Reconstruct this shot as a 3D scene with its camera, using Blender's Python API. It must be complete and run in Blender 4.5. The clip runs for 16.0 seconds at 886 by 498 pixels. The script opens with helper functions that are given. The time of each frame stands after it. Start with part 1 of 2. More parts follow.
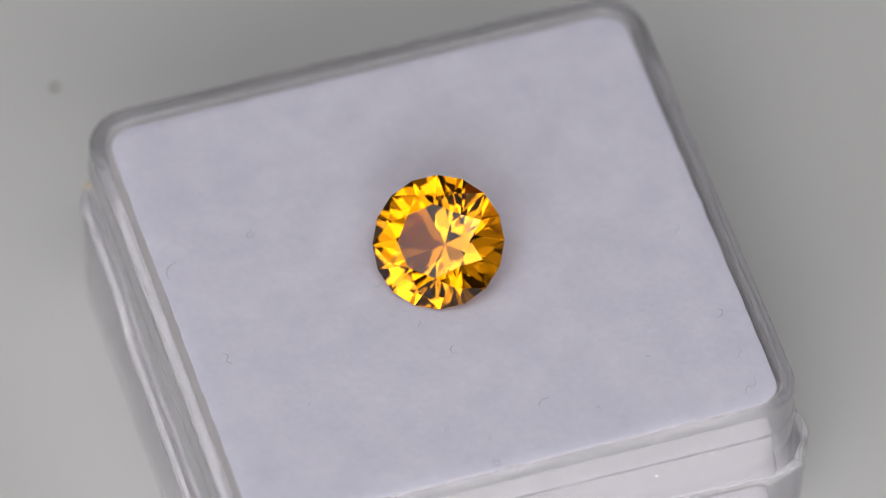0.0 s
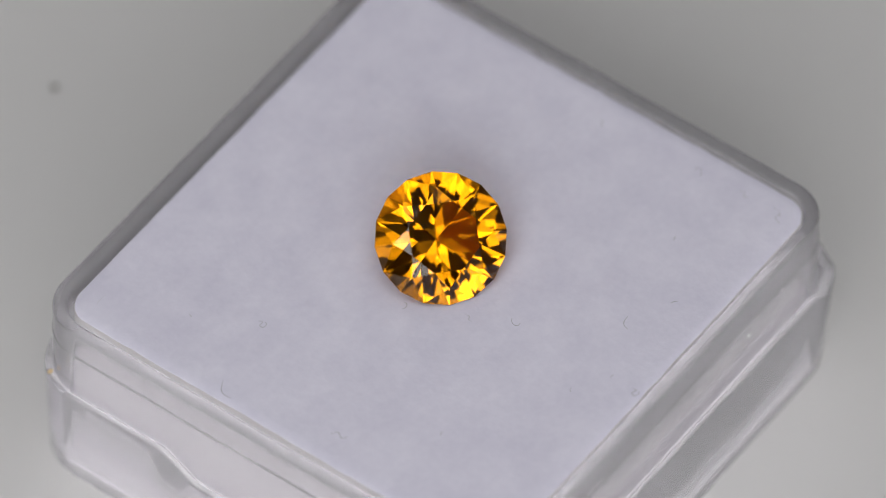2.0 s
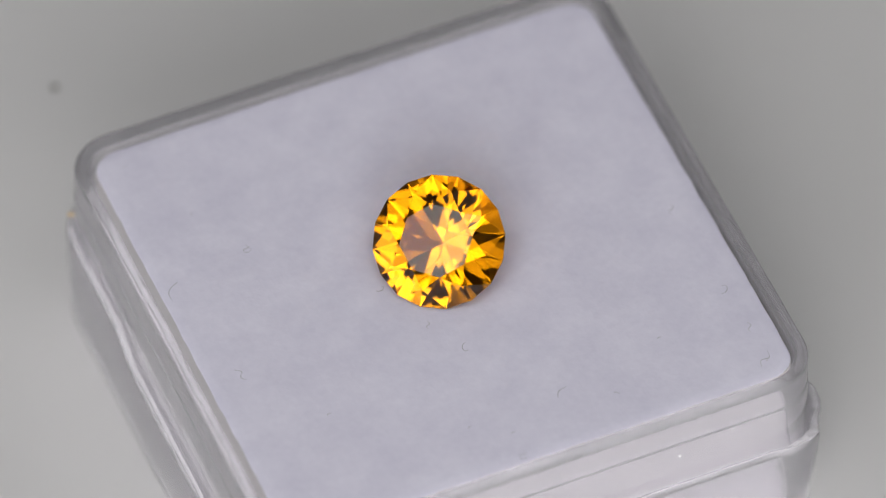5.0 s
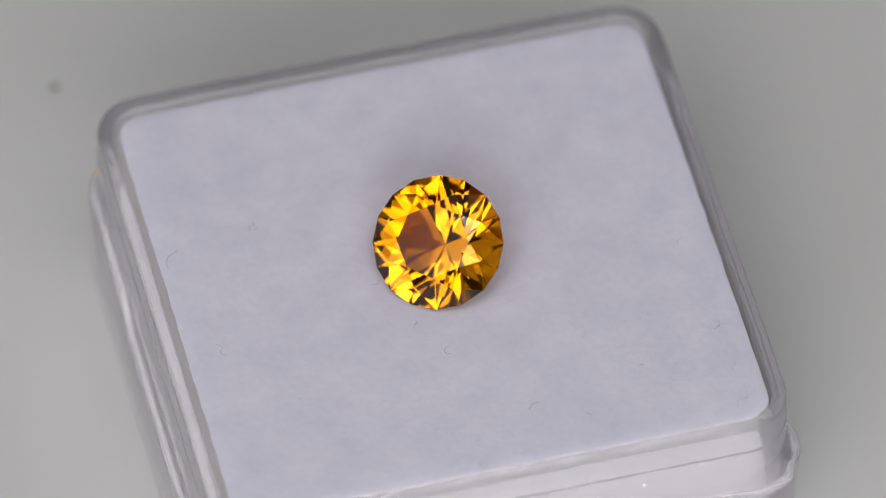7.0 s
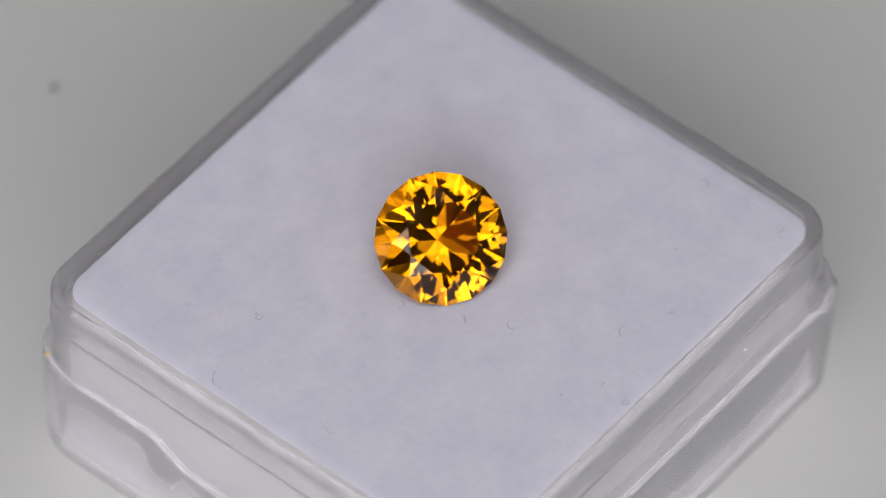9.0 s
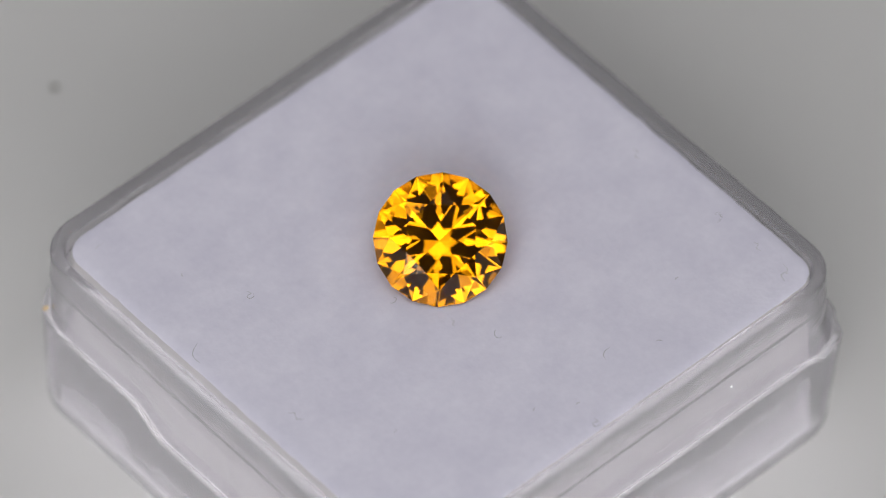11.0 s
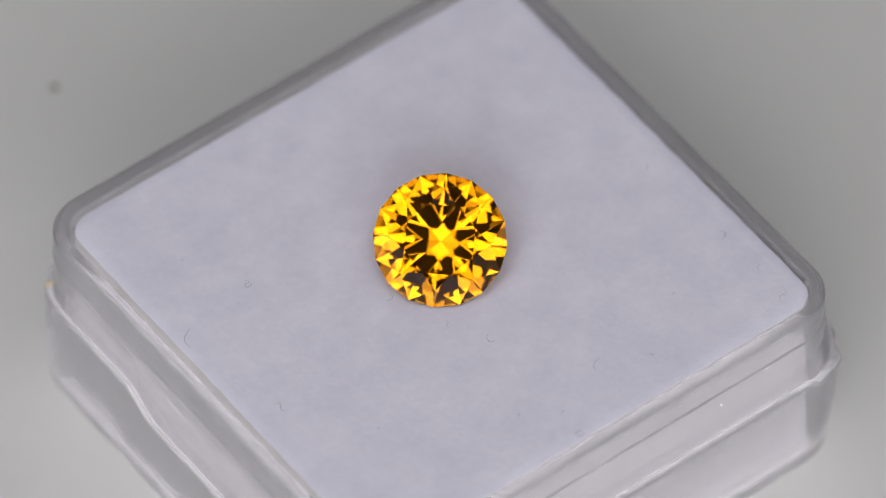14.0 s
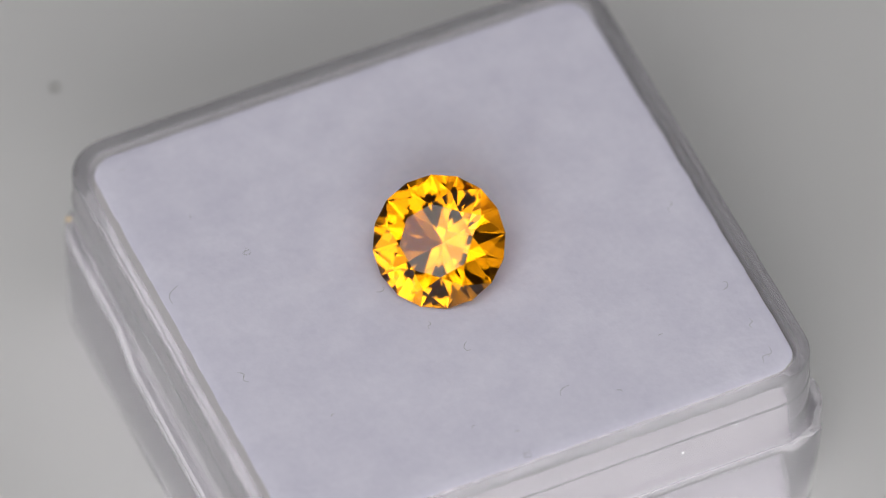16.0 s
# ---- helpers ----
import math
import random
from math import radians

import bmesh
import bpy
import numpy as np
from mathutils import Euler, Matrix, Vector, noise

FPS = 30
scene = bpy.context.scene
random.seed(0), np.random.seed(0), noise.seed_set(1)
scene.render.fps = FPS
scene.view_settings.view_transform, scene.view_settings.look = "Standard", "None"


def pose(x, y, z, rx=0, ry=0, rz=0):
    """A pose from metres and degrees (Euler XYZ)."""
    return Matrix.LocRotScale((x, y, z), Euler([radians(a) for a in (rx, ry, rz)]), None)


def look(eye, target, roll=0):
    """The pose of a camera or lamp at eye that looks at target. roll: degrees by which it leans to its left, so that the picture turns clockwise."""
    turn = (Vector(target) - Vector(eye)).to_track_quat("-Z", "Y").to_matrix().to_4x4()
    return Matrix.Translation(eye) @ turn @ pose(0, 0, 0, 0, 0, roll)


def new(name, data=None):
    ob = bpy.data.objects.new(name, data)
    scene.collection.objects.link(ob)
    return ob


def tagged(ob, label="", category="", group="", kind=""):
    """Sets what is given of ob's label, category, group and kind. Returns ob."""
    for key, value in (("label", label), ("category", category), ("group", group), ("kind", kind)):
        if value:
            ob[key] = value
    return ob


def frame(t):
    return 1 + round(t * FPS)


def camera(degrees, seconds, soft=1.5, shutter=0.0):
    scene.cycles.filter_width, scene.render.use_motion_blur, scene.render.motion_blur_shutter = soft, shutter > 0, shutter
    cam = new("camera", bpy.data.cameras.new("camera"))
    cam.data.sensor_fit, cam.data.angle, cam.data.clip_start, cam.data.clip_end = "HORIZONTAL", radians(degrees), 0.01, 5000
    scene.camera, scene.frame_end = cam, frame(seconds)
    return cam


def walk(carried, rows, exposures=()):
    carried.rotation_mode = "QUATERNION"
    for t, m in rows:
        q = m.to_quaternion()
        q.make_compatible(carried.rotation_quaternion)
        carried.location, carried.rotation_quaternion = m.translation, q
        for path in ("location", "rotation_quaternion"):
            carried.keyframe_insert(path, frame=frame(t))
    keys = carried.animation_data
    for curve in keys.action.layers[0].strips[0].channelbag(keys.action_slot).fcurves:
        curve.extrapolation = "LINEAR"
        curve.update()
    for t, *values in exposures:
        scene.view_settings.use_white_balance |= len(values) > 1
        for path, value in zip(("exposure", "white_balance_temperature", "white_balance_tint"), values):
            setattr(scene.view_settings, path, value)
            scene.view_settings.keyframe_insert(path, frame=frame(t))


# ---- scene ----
MM = 0.001
TOP = 11.4                      # height of the pad's upper face over the table, mm

# the turntable's swing: start angle, rate and the times at which it turns back
SWING_START, SWING_RATE = 17.3, 18.12
SWING_TURNS = (2.676, 6.264, 9.755, 12.618, 14.645)

# ---- camera: a long macro lens on a stand ----
cam = camera(5.1256, 16.0, soft=1.0)
EYE = (0.000596, -0.32971, 0.40683 + TOP * MM)
AIM = (0.000596, 0.00097, TOP * MM)
cam.data.dof.use_dof = True
cam.data.dof.focus_distance = 0.5208
cam.data.dof.aperture_fstop = 25.0
walk(cam, [(0.0, look(EYE, AIM, 0.105)), (16.0, look(EYE, AIM, 0.105))])

# ---- light: a softbox round the lens, plus added ceiling and low side fill panels ----
world = bpy.data.worlds.new("world")
scene.world = world
world.use_nodes = True
world.node_tree.nodes["Background"].inputs[0].default_value = (0.95, 0.97, 1.0, 1)
world.node_tree.nodes["Background"].inputs[1].default_value = 0.0
scene.view_settings.exposure = 0.36


def area_lamp(name, eye, target, sx, sy, power, colour, hot=0.0):
    """A lamp panel; hot: how much brighter its middle is than its rim, as behind a cloth diffuser."""
    data = bpy.data.lights.new(name, "AREA")
    data.shape, data.size, data.size_y, data.energy, data.color = "RECTANGLE", sx, sy, power, colour
    if hot:
        data.use_nodes = True
        nodes, links = data.node_tree.nodes, data.node_tree.links
        geo = nodes.new("ShaderNodeNewGeometry")
        off = nodes.new("ShaderNodeVectorMath")
        off.operation = "SUBTRACT"
        off.inputs[1].default_value = (0.5, 0.5, 0.0)
        size = nodes.new("ShaderNodeVectorMath")
        size.operation = "LENGTH"
        fall = nodes.new("ShaderNodeMapRange")
        fall.interpolation_type = "SMOOTHSTEP"
        for k, v in (("From Min", 0.05), ("From Max", 0.62), ("To Min", 1.0 + hot), ("To Max", 1.0 - 0.6 * hot)):
            fall.inputs[k].default_value = v
        links.new(geo.outputs["Parametric"], off.inputs[0])
        links.new(off.outputs["Vector"], size.inputs[0])
        links.new(size.outputs["Value"], fall.inputs["Value"])
        links.new(fall.outputs["Result"], nodes["Emission"].inputs["Strength"])
    ob = new(name, data)
    ob.matrix_world = look(eye, target)
    return ob


# unseen overhead fill, added to lift the pad and table
area_lamp("ceiling_fill", (0.0, 0.0, 1.20), (0.0, 0.0, 0.0), 1.10, 0.90, 0.45, (0.98, 0.99, 1.0))
# unseen side fills, added to brighten the walls of the box
area_lamp("west_fill", (-0.60, -0.14, 0.12), (0, 0, 0.01), 0.60, 0.18, 0.09, (1.0, 0.99, 0.98), 0.6)
area_lamp("east_fill", (0.60, -0.14, 0.12), (0, 0, 0.01), 0.60, 0.18, 0.09, (1.0, 0.99, 0.98), 0.6)
# a softbox frame above, below and west of the lens, open to the east
FRONT = 0.46                    # how far it stands from the gem, along the line of sight
GLOW = 1.75


def softbox_frame():
    place = look(EYE, AIM)
    sight = (Vector(AIM) - Vector(EYE)).normalized()
    across, upward = place.to_3x3() @ Vector((1, 0, 0)), place.to_3x3() @ Vector((0, 1, 0))
    middle = Vector(AIM) - sight * FRONT
    for name, x0, x1, y0, y1, glow in (("softbox_upper", -0.287, 0.250, 0.076, 0.275, 1.0), ("softbox_lower", -0.287, 0.250, -0.275, -0.068, 1.55),
                                 ("softbox_west", -0.287, -0.068, -0.068, 0.068, 1.0),):
        at = middle + across * (x0 + x1) / 2 + upward * (y0 + y1) / 2
        area_lamp(name, at, at + sight, x1 - x0, y1 - y0, glow * GLOW * math.pi * (x1 - x0) * (y1 - y0), (1.0, 0.99, 0.985), 0.75)


softbox_frame()



# ---- materials ----
def material(name):
    m = bpy.data.materials.new(name)
    m.use_nodes = True
    return m, m.node_tree.nodes, m.node_tree.links, m.node_tree.nodes["Principled BSDF"]


def noise_node(nodes, links, scale, detail=4.0, rough=0.55):
    co = nodes.new("ShaderNodeTexCoord")
    n = nodes.new("ShaderNodeTexNoise")
    n.inputs["Scale"].default_value, n.inputs["Detail"].default_value = scale, detail
    n.inputs["Roughness"].default_value = rough
    links.new(co.outputs["Object"], n.inputs["Vector"])
    return n


def ramp_node(nodes, links, source, stops):
    r = nodes.new("ShaderNodeValToRGB")
    while len(r.color_ramp.elements) < len(stops):
        r.color_ramp.elements.new(0.5)
    for e, (at, c) in zip(r.color_ramp.elements, stops):
        e.position, e.color = at, (*c, 1)
    links.new(source, r.inputs["Fac"])
    return r


def bump_node(nodes, links, source, bsdf, strength, distance):
    b = nodes.new("ShaderNodeBump")
    b.inputs["Strength"].default_value, b.inputs["Distance"].default_value = strength, distance
    links.new(source, b.inputs["Height"])
    links.new(b.outputs["Normal"], bsdf.inputs["Normal"])


def plain(name, colour, rough=0.6, spread=0.08, scale=200.0, bump=0.0):
    m, nodes, links, b = material(name)
    n = noise_node(nodes, links, scale)
    lo = tuple(c * (1 - spread) for c in colour)
    hi = tuple(min(1, c * (1 + spread)) for c in colour)
    r = ramp_node(nodes, links, n.outputs["Fac"], ((0.3, lo), (0.7, hi)))
    links.new(r.outputs["Color"], b.inputs["Base Color"])
    b.inputs["Roughness"].default_value = rough
    if bump:
        bump_node(nodes, links, n.outputs["Fac"], b, bump, 0.0002)
    return m


def clear_plastic():
    m, nodes, links, b = material("clear_polystyrene")
    b.inputs["Transmission Weight"].default_value = 0.83
    b.inputs["IOR"].default_value = 1.5
    b.inputs["Base Color"].default_value = (0.93, 0.915, 0.95, 1)
    n = noise_node(nodes, links, 900.0, 5.0)
    r = ramp_node(nodes, links, n.outputs["Fac"], ((0.45, (0.015,) * 3), (0.75, (0.06,) * 3)))
    links.new(r.outputs["Color"], b.inputs["Roughness"])
    wave_n = noise_node(nodes, links, 160.0, 2.0)
    bump_node(nodes, links, wave_n.outputs["Fac"], b, 0.10, 0.0004)
    return m


def gem_material():
    m, nodes, links, b = material("orange_gem")
    b.inputs["Transmission Weight"].default_value = 1.0
    b.inputs["IOR"].default_value = 1.588
    b.inputs["Roughness"].default_value = 0.0
    b.inputs["Base Color"].default_value = (0.81, 0.285, 0.0025, 1)
    b.inputs["Specular IOR Level"].default_value = 0.12
    return m


def pad_material():
    m, nodes, links, b = material("white_foam")
    fine = noise_node(nodes, links, 2600.0, 3.0)
    broad = noise_node(nodes, links, 420.0, 5.0, 0.6)
    mix = nodes.new("ShaderNodeMath")
    mix.operation = "MULTIPLY_ADD"
    mix.inputs[1].default_value = 0.35
    links.new(fine.outputs["Fac"], mix.inputs[0])
    links.new(broad.outputs["Fac"], mix.inputs[2])
    r = ramp_node(nodes, links, mix.outputs[0], ((0.45, (0.68, 0.665, 0.79)), (0.90, (0.77, 0.755, 0.872))))
    links.new(r.outputs["Color"], b.inputs["Base Color"])
    b.inputs["Roughness"].default_value = 0.95
    b.inputs["Specular IOR Level"].default_value = 0.15
    bump_node(nodes, links, fine.outputs["Fac"], b, 0.25, 0.00008)
    return m


def table_material():
    m, nodes, links, b = material("grey_laminate")
    broad = noise_node(nodes, links, 30.0, 3.0)
    r = ramp_node(nodes, links, broad.outputs["Fac"], ((0.3, (0.62, 0.615, 0.612)), (0.7, (0.66, 0.655, 0.655))))
    links.new(r.outputs["Color"], b.inputs["Base Color"])
    b.inputs["Roughness"].default_value = 0.75
    b.inputs["Specular IOR Level"].default_value = 0.3
    fine = noise_node(nodes, links, 1500.0, 3.0)
    bump_node(nodes, links, fine.outputs["Fac"], b, 0.05, 0.0001)
    return m


CLEAR, GEM, PAD, TABLE = clear_plastic(), gem_material(), pad_material(), table_material()
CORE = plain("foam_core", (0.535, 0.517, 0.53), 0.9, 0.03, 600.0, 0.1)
WALL = plain("white_wall", (0.6, 0.595, 0.585), 0.8, 0.03, 3.0)
# near black, so the gem mirrors darkness from the camera side
DARK_WALL = plain("dark_wall", (0.06, 0.06, 0.06), 0.8, 0.1, 3.0)
FIBRE = plain("grey_fibre", (0.36, 0.36, 0.39), 0.7, 0.15, 3000.0)
PALE_FIBRE = plain("pale_fibre", (0.45, 0.45, 0.48), 0.7, 0.1, 3000.0)
TAN = plain("tan_crumb", (0.62, 0.47, 0.27), 0.7, 0.15, 3000.0)
DUST = plain("white_dust", (0.9, 0.9, 0.9), 0.4, 0.05, 3000.0)
# halo and centre of a dust speck on the camera sensor
SENSOR_SPECK = plain("faint_sensor_speck", (0.57, 0.565, 0.56), 0.6, 0.06, 2000.0)
SENSOR_SPECK_DARK = plain("dark_sensor_speck", (0.03, 0.022, 0.02), 0.6, 0.1, 2000.0)



# ---- mesh helpers ----
def part(name, bm, mat, parent=None, label="", smooth=False):
    me = bpy.data.meshes.new(name)
    bm.normal_update()
    bm.to_mesh(me)
    bm.free()
    me.materials.append(mat)
    if smooth:
        me.polygons.foreach_set("use_smooth", [True] * len(me.polygons))
        me.set_sharp_from_angle(angle=radians(38))
    ob = new(name, me)
    ob.parent = parent
    return tagged(ob, label)


def rounded_rect(hx, hy, r, seg=8, side=24):
    """Points and outward normals, anticlockwise, of a rectangle with round corners."""
    out = []
    for cx, cy, a0 in ((1, 1, 0), (-1, 1, 90), (-1, -1, 180), (1, -1, 270)):
        for i in range(seg + 1):
            a = radians(a0 + 90 * i / seg)
            out.append((cx * (hx - r) + r * math.cos(a), cy * (hy - r) + r * math.sin(a), math.cos(a), math.sin(a)))
        x0, y0, nx, ny = out[-1]
        a1 = radians(a0 + 90)
        nxt = {0: (-1, 1), 90: (-1, -1), 180: (1, -1), 270: (1, 1)}[a0]
        x1, y1 = nxt[0] * (hx - r) + r * math.cos(a1), nxt[1] * (hy - r) + r * math.sin(a1)
        for i in range(1, side):
            f = i / side
            out.append((x0 + (x1 - x0) * f, y0 + (y1 - y0) * f, math.cos(a1), math.sin(a1)))
    return out


def fillet(profile, radius, steps=4):
    """Rounds the corners of a closed profile."""
    out = []
    n = len(profile)
    for i in range(n):
        a, b, c = (Vector(profile[k % n]) for k in (i - 1, i, i + 1))
        r = min(radius, (a - b).length * 0.45, (c - b).length * 0.45)
        p, q = b + (a - b).normalized() * r, b + (c - b).normalized() * r
        for k in range(steps + 1):
            t = k / steps
            out.append(tuple((1 - t) ** 2 * p + 2 * t * (1 - t) * b + t * t * q))
    return out


def loft(profile, hx, hy, r, shape=None, closed=True, cap=False, centre=(0, 0), seg=8, side=24):
    """Sweeps a profile of (outward offset, height) in mm round a rounded rectangle. shape(x, y, d, z) may move a point."""
    bm = bmesh.new()
    ring = rounded_rect(hx, hy, r, seg, side)
    rows = []
    for d, z in profile:
        row = []
        for x, y, nx, ny in ring:
            px, py, pz = x + nx * d, y + ny * d, z
            if shape:
                px, py, pz = shape(px, py, pz, d, nx, ny)
            row.append(bm.verts.new(((px + centre[0]) * MM, (py + centre[1]) * MM, pz * MM)))
        rows.append(row)
    n = len(ring)
    pairs = list(zip(rows, rows[1:])) + ([(rows[-1], rows[0])] if closed else [])
    for a, b in pairs:
        for i in range(n):
            bm.faces.new((a[i], a[(i + 1) % n], b[(i + 1) % n], b[i]))
    if cap:
        bm.faces.new(rows[-1])
        bm.faces.new(list(reversed(rows[0])))
    bmesh.ops.recalc_face_normals(bm, faces=bm.faces)
    return bm


def tube(points, radius, sides=6, taper=0.5):
    """A thin fibre along points in mm."""
    bm = bmesh.new()
    pts = [Vector(p) for p in points]
    rows = []
    for i, p in enumerate(pts):
        d = (pts[min(i + 1, len(pts) - 1)] - pts[max(i - 1, 0)]).normalized()
        u = d.orthogonal().normalized()
        v = d.cross(u)
        f = 1 - taper * abs(2 * i / (len(pts) - 1) - 1)
        rows.append([bm.verts.new((p + (u * math.cos(6.2832 * k / sides) + v * math.sin(6.2832 * k / sides)) * radius * f) * MM)
                     for k in range(sides)])
    for a, b in zip(rows, rows[1:]):
        for k in range(sides):
            bm.faces.new((a[k], a[(k + 1) % sides], b[(k + 1) % sides], b[k]))
    bm.faces.new(rows[-1])
    bm.faces.new(list(reversed(rows[0])))
    bmesh.ops.recalc_face_normals(bm, faces=bm.faces)
    return bm


def spline(points, steps=5):
    """A smooth line through a few points."""
    p = [Vector(q) for q in points]
    p = [2 * p[0] - p[1]] + p + [2 * p[-1] - p[-2]]
    out = []
    for a, b, c, d in zip(p, p[1:], p[2:], p[3:]):
        for i in range(steps):
            t = i / steps
            out.append(0.5 * (2 * b + (c - a) * t + (2 * a - 5 * b + 4 * c - d) * t * t + (3 * b - a - 3 * c + d) * t ** 3))
    return out + [p[-2]]


TURNING = []                    # things on the turntable: object and place on it in mm


def on_turntable(ob, x, y, z, turn=None):
    TURNING.append((ob, Matrix.Translation((x * MM, y * MM, z * MM)) @ (turn or Matrix())))
    ob.matrix_basis = TURNING[-1][1]
    return ob


# ---- the room and the table ----
def slab(name, x0, y0, z0, x1, y1, z1, mat, label, category):
    bm = bmesh.new()
    bmesh.ops.create_cube(bm, size=1.0, matrix=Matrix.Translation(((x0 + x1) / 2, (y0 + y1) / 2, (z0 + z1) / 2))
                          @ Matrix.Diagonal((x1 - x0, y1 - y0, z1 - z0, 1)))
    return tagged(part(name, bm, mat), label, category, kind="structure")


slab("ground", -1.4, -1.4, -0.03, 1.4, 1.4, 0.0, TABLE, "smooth pale grey laminate table top", "table top")
# unseen shell, added: white sides bounce light, the dark south wall deepens the gem
slab("wall_north", -1.4, 1.4, -0.03, 1.4, 1.45, 1.3, WALL, "unseen white wall added behind the table for bounce light", "wall")
slab("wall_south", -1.4, -1.45, -0.03, 1.4, -1.4, 1.3, DARK_WALL, "unseen dark wall added behind the camera to keep gem facets dark", "wall")
slab("wall_east", 1.4, -1.45, -0.03, 1.45, 1.45, 1.3, WALL, "unseen white wall added beside the table for bounce light", "wall")
slab("wall_west", -1.45, -1.45, -0.03, -1.4, 1.45, 1.3, WALL, "unseen white wall added beside the table for bounce light", "wall")
slab("ceiling", -1.45, -1.45, 1.3, 1.45, 1.45, 1.35, WALL, "unseen white ceiling added for bounce light", "ceiling")


# ---- the clear gem box ----
BOX = (0.33, -0.12)              # its centre on the turntable, mm


def notch(y):
    """How far the lower rim dips along the thumb notch, 0 to 1."""
    def s(t):
        t = max(0.0, min(1.0, t))
        return t * t * (3 - 2 * t)
    return s((5.9 - y) / 1.6) * s((y + 9.0) / 1.6)


def gem_box():
    box = tagged(new("gem_box"), "clear plastic square gem box with rounded corners, on the table", "box")

    def wobble(x, y, z, d, nx, ny):
        w = noise.noise(Vector((x * 0.35, y * 0.35, z * 0.5))) * 0.015
        return x + nx * w, y + ny * w, z + noise.noise(Vector((x * 0.6, y * 0.6, 7.0))) * 0.05
    upper = fillet([(-0.80, 0.28), (-0.03, 0.28), (-0.03, -1.50), (0.03, -1.60), (0.03, -10.3), (-0.80, -10.3)], 0.22)
    lid = part("lid", loft([(d, z + TOP) for d, z in upper], 15.6, 15.05, 2.6, wobble), CLEAR, box, "clear upper shell with a rounded rim", True)

    def lip(x, y, z, d, nx, ny):
        w = noise.noise(Vector((x * 0.25 + 9, y * 0.25, z * 0.3))) * 0.04
        if z > 5.0:
            if abs(nx) > 0.9:
                z -= 1.25 * notch(y)
            if x > 13.0 and y < -12.0:
                z += noise.noise(Vector((x * 1.3, y * 1.3, 3.0))) * 0.5
                w += 0.3 + noise.noise(Vector((x * 1.1, y * 1.1, 5.0))) * 0.3
        return x + nx * w, y + ny * w, z
    lower = fillet([(0.46, 6.9), (0.95, 6.9), (0.90, 0.03), (-1.0, 0.03), (-1.0, 0.7), (0.46, 0.7)], 0.26)
    base = part("base", loft(lower, 15.2, 14.75, 2.5, lip), CLEAR, box, "clear lower shell with thumb notches", True)
    for ob in (lid, base):
        ob.visible_shadow = False
    crumb = bmesh.new()
    bmesh.ops.create_icosphere(crumb, subdivisions=2, radius=0.12 * MM)
    for v in crumb.verts:
        v.co *= 1 + 0.5 * noise.noise(v.co * 6000)
        v.co.x *= 1.7
        v.co += Vector((-15.45, 14.1, 7.05)) * MM
    part("crumb", crumb, TAN, box, "tan crumb stuck on the rim")
    return on_turntable(box, *BOX, 0.0)


gem_box()


GEM_AT = (0.6, 0.2)         # where the gem presses into the pad, mm


def foam_pad():
    pad = tagged(new("foam_pad"), "white foam pad with lint, filling the clear box", "pad")

    def soft(x, y, z, d, nx, ny):
        w = noise.noise(Vector((x * 0.8, y * 0.8, 1.0))) * 0.05 + noise.noise(Vector((x * 3, y * 3, 2.0))) * 0.015
        return x + nx * w, y + ny * w, z
    profile = [(-0.03, 11.35), (-0.015, 11.362), (-0.03, 11.378), (-0.06, 11.39), (-0.14, 11.4), (-0.7, 11.4), (-1.2, 11.4)]
    bm = loft(profile, 14.5, 14.0, 1.5, soft, False, False, seg=8, side=40)
    # the face: rings that shrink to the middle, dented where the gem presses into the foam
    ring = [(x - nx * 1.2, y - ny * 1.2) for x, y, nx, ny in rounded_rect(14.5, 14.0, 1.5, 8, 40)]
    rows = []
    for f in [1 - i / 40 for i in range(40)]:
        row = []
        for x, y in ring:
            px, py = x * f, y * f
            d = math.hypot(px - GEM_AT[0] + 0.45, py - GEM_AT[1] - 0.2)
            z = 11.4 - 0.62 * math.exp(-(d / 2.7) ** 2) + 0.02 * noise.noise(Vector((px * 0.7, py * 0.7, 3.0))) * (1 - f)
            row.append(bm.verts.new((px * MM, py * MM, z * MM)))
        rows.append(row)
    n = len(ring)
    for a, b in zip(rows, rows[1:]):
        for i in range(n):
            bm.faces.new((a[i], a[(i + 1) % n], b[(i + 1) % n], b[i]))
    bm.faces.new(rows[-1])
    bmesh.ops.remove_doubles(bm, verts=bm.verts, dist=0.00006)
    bmesh.ops.recalc_face_normals(bm, faces=bm.faces)
    part("cover", bm, PAD, pad, "white foam face", True)
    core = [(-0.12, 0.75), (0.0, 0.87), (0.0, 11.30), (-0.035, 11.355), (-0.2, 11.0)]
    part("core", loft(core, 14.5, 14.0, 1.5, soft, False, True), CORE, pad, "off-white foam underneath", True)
    return on_turntable(pad, 0.45, -0.2, 0.0)


foam_pad()


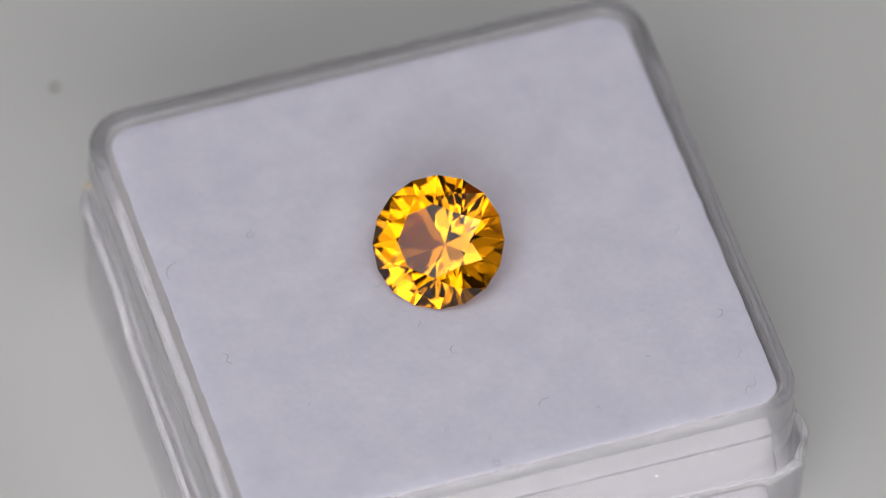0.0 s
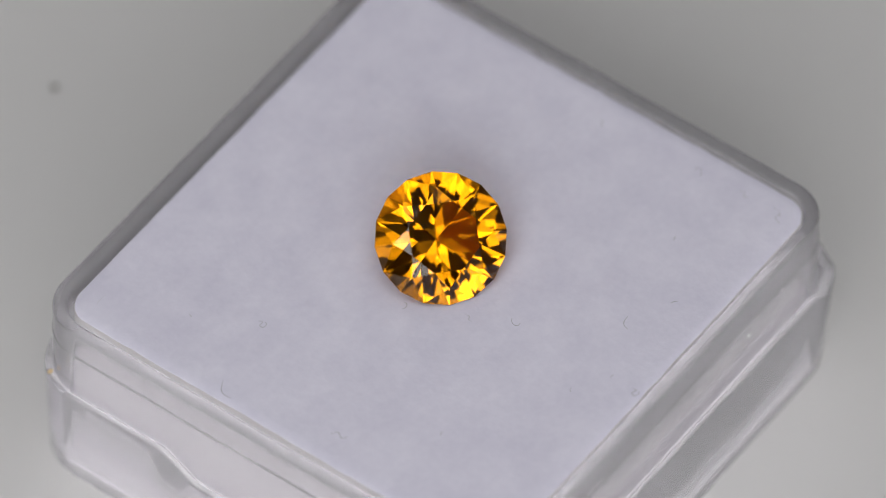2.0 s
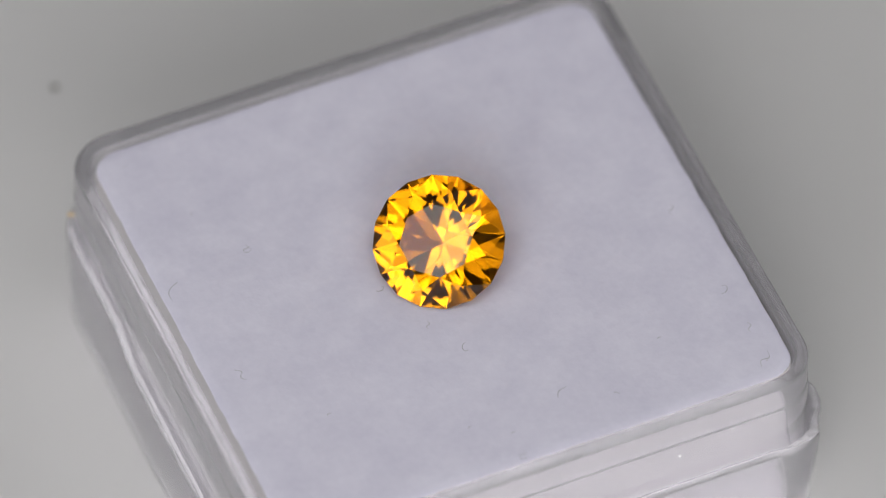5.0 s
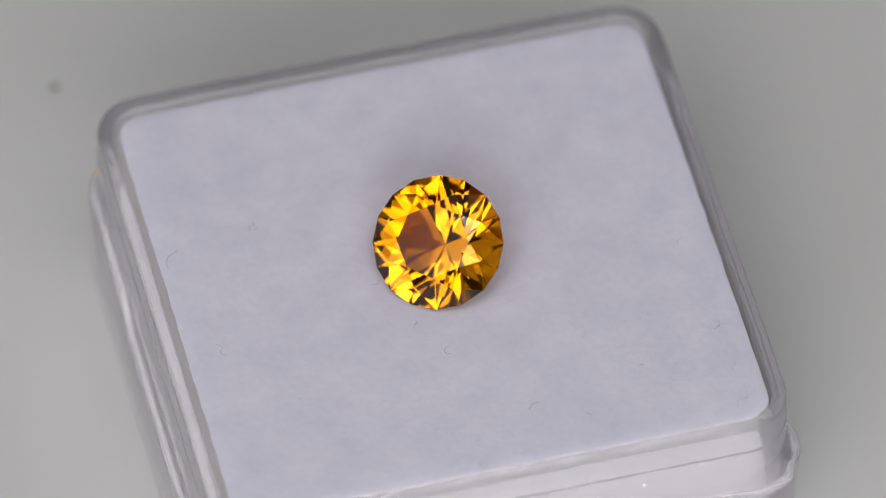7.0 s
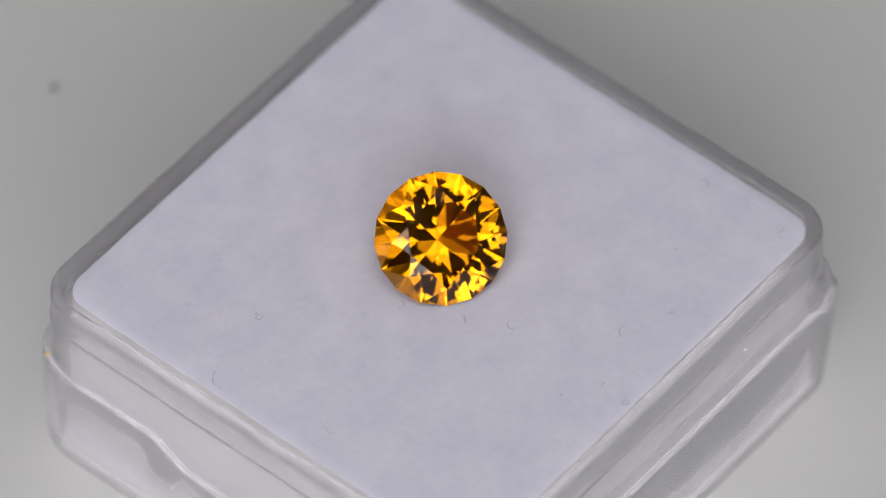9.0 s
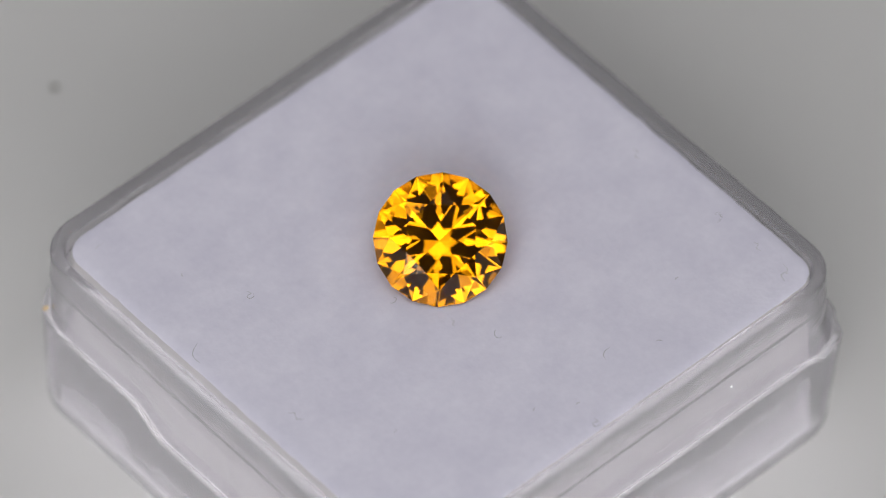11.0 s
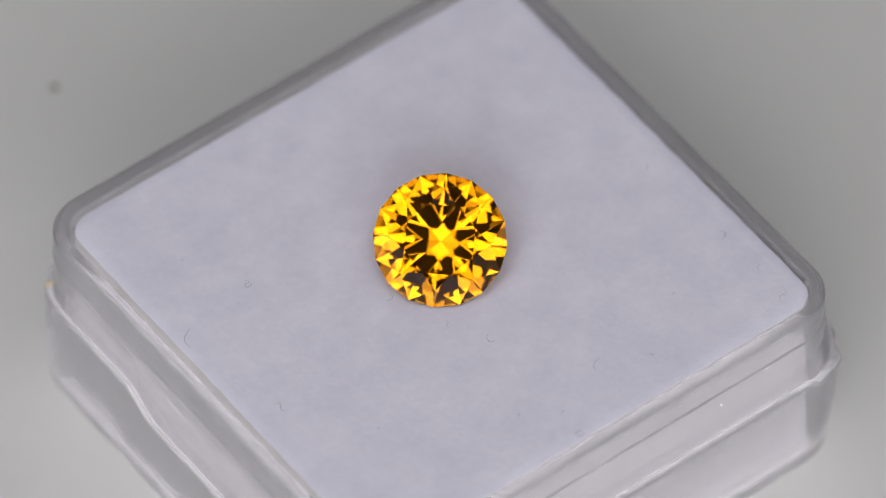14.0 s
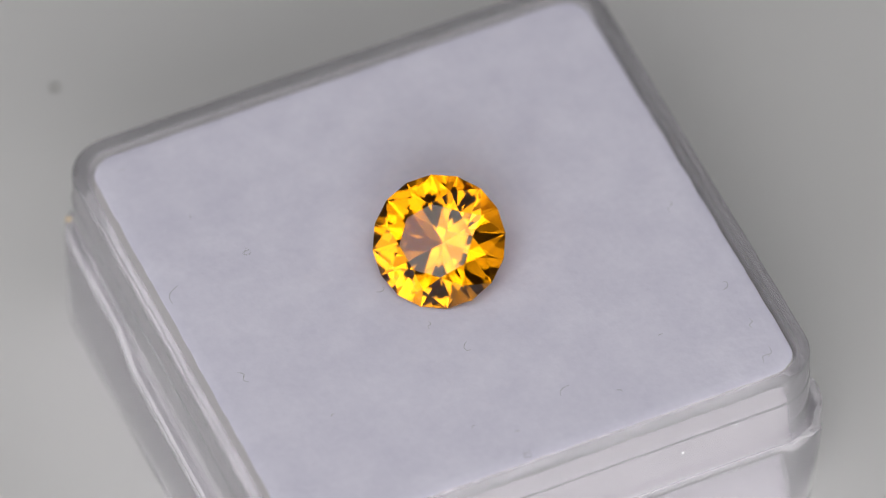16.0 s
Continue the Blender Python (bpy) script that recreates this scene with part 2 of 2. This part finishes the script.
# ---- the gem: a round brilliant lying on its pavilion ----
def gemstone():
    R, RT, RS = 3.56, 1.962, 2.706
    PAV, CROWN = math.tan(radians(41.09)), 1.03
    girdle, depth = 0.08, R * PAV
    spin = 108.1
    c = math.cos(radians(22.5))

    def at(r, a, z):
        return Vector((r * math.cos(radians(a + spin)), r * math.sin(radians(a + spin)), z))
    table = [at(RT, 45 * k, CROWN + girdle) for k in range(8)]
    zs = girdle + (R - RS * c) * CROWN / (R - RT)
    star = [at(RS, 45 * k + 22.5, zs) for k in range(8)]
    up = [at(R, 22.5 * k, girdle) for k in range(16)]
    lo = [at(R, 22.5 * k, -girdle) for k in range(16)]
    RL = R * 0.29
    low = [at(RL, 45 * k + 22.5, -girdle - depth + RL * c * PAV) for k in range(8)]
    culet = Vector((0, 0, -girdle - depth))
    turn = Matrix.Rotation(radians(-38.35), 4, "Z") @ Matrix.Rotation(radians(37.62), 4, "X")
    gem = tagged(new("gemstone"), "round faceted orange gemstone lying tilted on white foam", "gemstone")

    def facets(name, faces, label):
        bm = bmesh.new()
        for f in faces:
            bm.faces.new([bm.verts.new(p * MM) for p in f])
        return part(name, bm, GEM, gem, label)
    facets("table_facet", [table], "flat octagonal top facet")
    crown = []
    for k in range(8):
        crown.append((table[k], star[k - 1], up[2 * k], star[k]))
        crown.append((table[k], star[k], table[(k + 1) % 8]))
        crown.append((star[k], up[2 * k], up[2 * k + 1]))
        crown.append((star[k], up[2 * k + 1], up[(2 * k + 2) % 16]))
    facets("crown", crown, "bright kite and triangle facets")
    facets("girdle", [(lo[k], lo[(k + 1) % 16], up[(k + 1) % 16], up[k]) for k in range(16)], "thin polished edge")
    pav = []
    for k in range(8):
        pav.append((culet, low[k], lo[2 * k], low[k - 1]))
        pav.append((low[k], lo[2 * k + 1], lo[2 * k]))
        pav.append((low[k], lo[(2 * k + 2) % 16], lo[2 * k + 1]))
    facets("pavilion", pav, "pointed lower facets")
    return on_turntable(gem, 0.249, -0.405, 13.54, turn)


gemstone()


# ---- lint on the pad ----
def lint(shape, x, y, turn=0.0, size=1.0, mat=None, label="thin grey curled fibre lying on the white foam", radius=0.019):
    pts = [(px * size, py * size, 0.03) for px, py in shape]
    fibre = part("lint_fibre", tube(spline(pts), radius), mat or FIBRE)
    tagged(fibre, label, "lint", "lint on the pad")
    return on_turntable(fibre, x, y, TOP, Matrix.Rotation(radians(turn), 4, "Z"))


CURL = [(-0.12, 0.30), (-0.2, 0.1), (-0.15, -0.15), (0.05, -0.27), (0.2, -0.15)]
HOOK = [(-0.25, -0.3), (-0.2, 0.0), (0.0, 0.2), (0.35, 0.3)]
WAVE = [(-0.4, 0.0), (-0.15, 0.15), (0.1, -0.05), (0.35, 0.15)]
LOOP = [(-0.1, 0.3), (0.1, 0.15), (-0.15, 0.0), (-0.05, -0.2), (0.2, -0.1), (0.2, 0.1)]
DASH = [(-0.1, 0.0), (0.0, 0.04), (0.12, 0.0)]
for form, x, y, turn, size, mat in (
        (CURL, -0.59, -5.93, -40, 1.0, FIBRE), (HOOK, 2.80, -10.7, -10, 1.0, FIBRE), (LOOP, -8.65, 4.70, -30, 1.0, FIBRE),
        (CURL, 13.44, -7.72, 120, 1.0, FIBRE), (HOOK, -13.3, 3.55, 10, 1.5, FIBRE), (DASH, 5.43, -11.88, -40, 1.6, FIBRE),
        (DASH, -2.55, -10.95, 30, 1.2, PALE_FIBRE), (WAVE, -1.80, -3.80, 60, 0.7, PALE_FIBRE), (WAVE, -12.1, -2.95, 100, 1.2, FIBRE),
        (DASH, -0.57, -12.16, 0, 1.2, PALE_FIBRE), (CURL, -3.21, -0.53, 80, 0.8, PALE_FIBRE), (DASH, -8.94, -7.24, 20, 1.2, PALE_FIBRE),
        (LOOP, -0.73, -13.75, -50, 1.0, FIBRE), (WAVE, 13.7, -10.6, 70, 0.9, PALE_FIBRE), (WAVE, 13.6, -12.9, 40, 1.5, PALE_FIBRE),
        (DASH, 8.97, -9.39, 10, 1.3, PALE_FIBRE), (WAVE, 13.2, -1.65, 60, 1.0, PALE_FIBRE), (DASH, -10.4, 8.1, 70, 1.0, PALE_FIBRE)):
    lint(form, x, y, turn, size, mat)


# ---- dust on the clear walls ----
def dust_grain(x, y, z, size):
    bm = bmesh.new()
    bmesh.ops.create_icosphere(bm, subdivisions=1, radius=size * MM)
    for v in bm.verts:
        v.co *= 1 + 0.5 * noise.noise(v.co * 9000)
    grain = tagged(part("dust_grain", bm, DUST), "tiny white dust grain stuck to the clear wall", "dust", "dust on the box")
    return on_turntable(grain, x, y, z)


for x, y, z, size in ((7.6, -15.22, 8.9, 0.08), (10.65, -15.22, 9.7, 0.05), (-15.3, 12.15, 9.0, 0.03), (-15.3, 5.98, 9.8, 0.035),
                      (-15.93, 11.2, 4.3, 0.03)):
    dust_grain(x, y, z, size)


# ---- marks ----
# dust on the camera sensor, drawn as a disc lying on the table
def sensor_speck():
    bm = bmesh.new()
    bmesh.ops.create_circle(bm, cap_ends=True, segments=24, radius=0.40 * MM)
    speck = tagged(part("stain", bm, SENSOR_SPECK), "small round faint disc on the grey table, standing in for sensor dust", "stain", kind="structure")
    speck.location = (-0.02085, 0.0216, 0.00004)
    bm = bmesh.new()
    bmesh.ops.create_circle(bm, cap_ends=True, segments=16, radius=0.19 * MM)
    dot = part("sensor_speck_centre", bm, SENSOR_SPECK_DARK, speck, "dark centre")
    dot.location = (0, 0, 0.00004)


sensor_speck()


# ---- movement ----
def swing(t):
    angle, sign, since = SWING_START, 1, 0.0
    for turn in SWING_TURNS:
        if t <= turn:
            break
        angle, sign, since = angle + sign * SWING_RATE * (turn - since), -sign, turn
    return angle + sign * SWING_RATE * (t - since)


def motions():
    times = [0.0]
    stops = (0.0, *SWING_TURNS, 16.0)
    for a, b in zip(stops, stops[1:]):
        n = max(3, round((b - a) / 0.25))
        times += [a + (b - a) * i / n for i in range(1, n + 1)]
    for ob, place in TURNING:
        walk(ob, [(t, pose(0, 0, 0, 0, 0, swing(t)) @ place) for t in times])


motions()
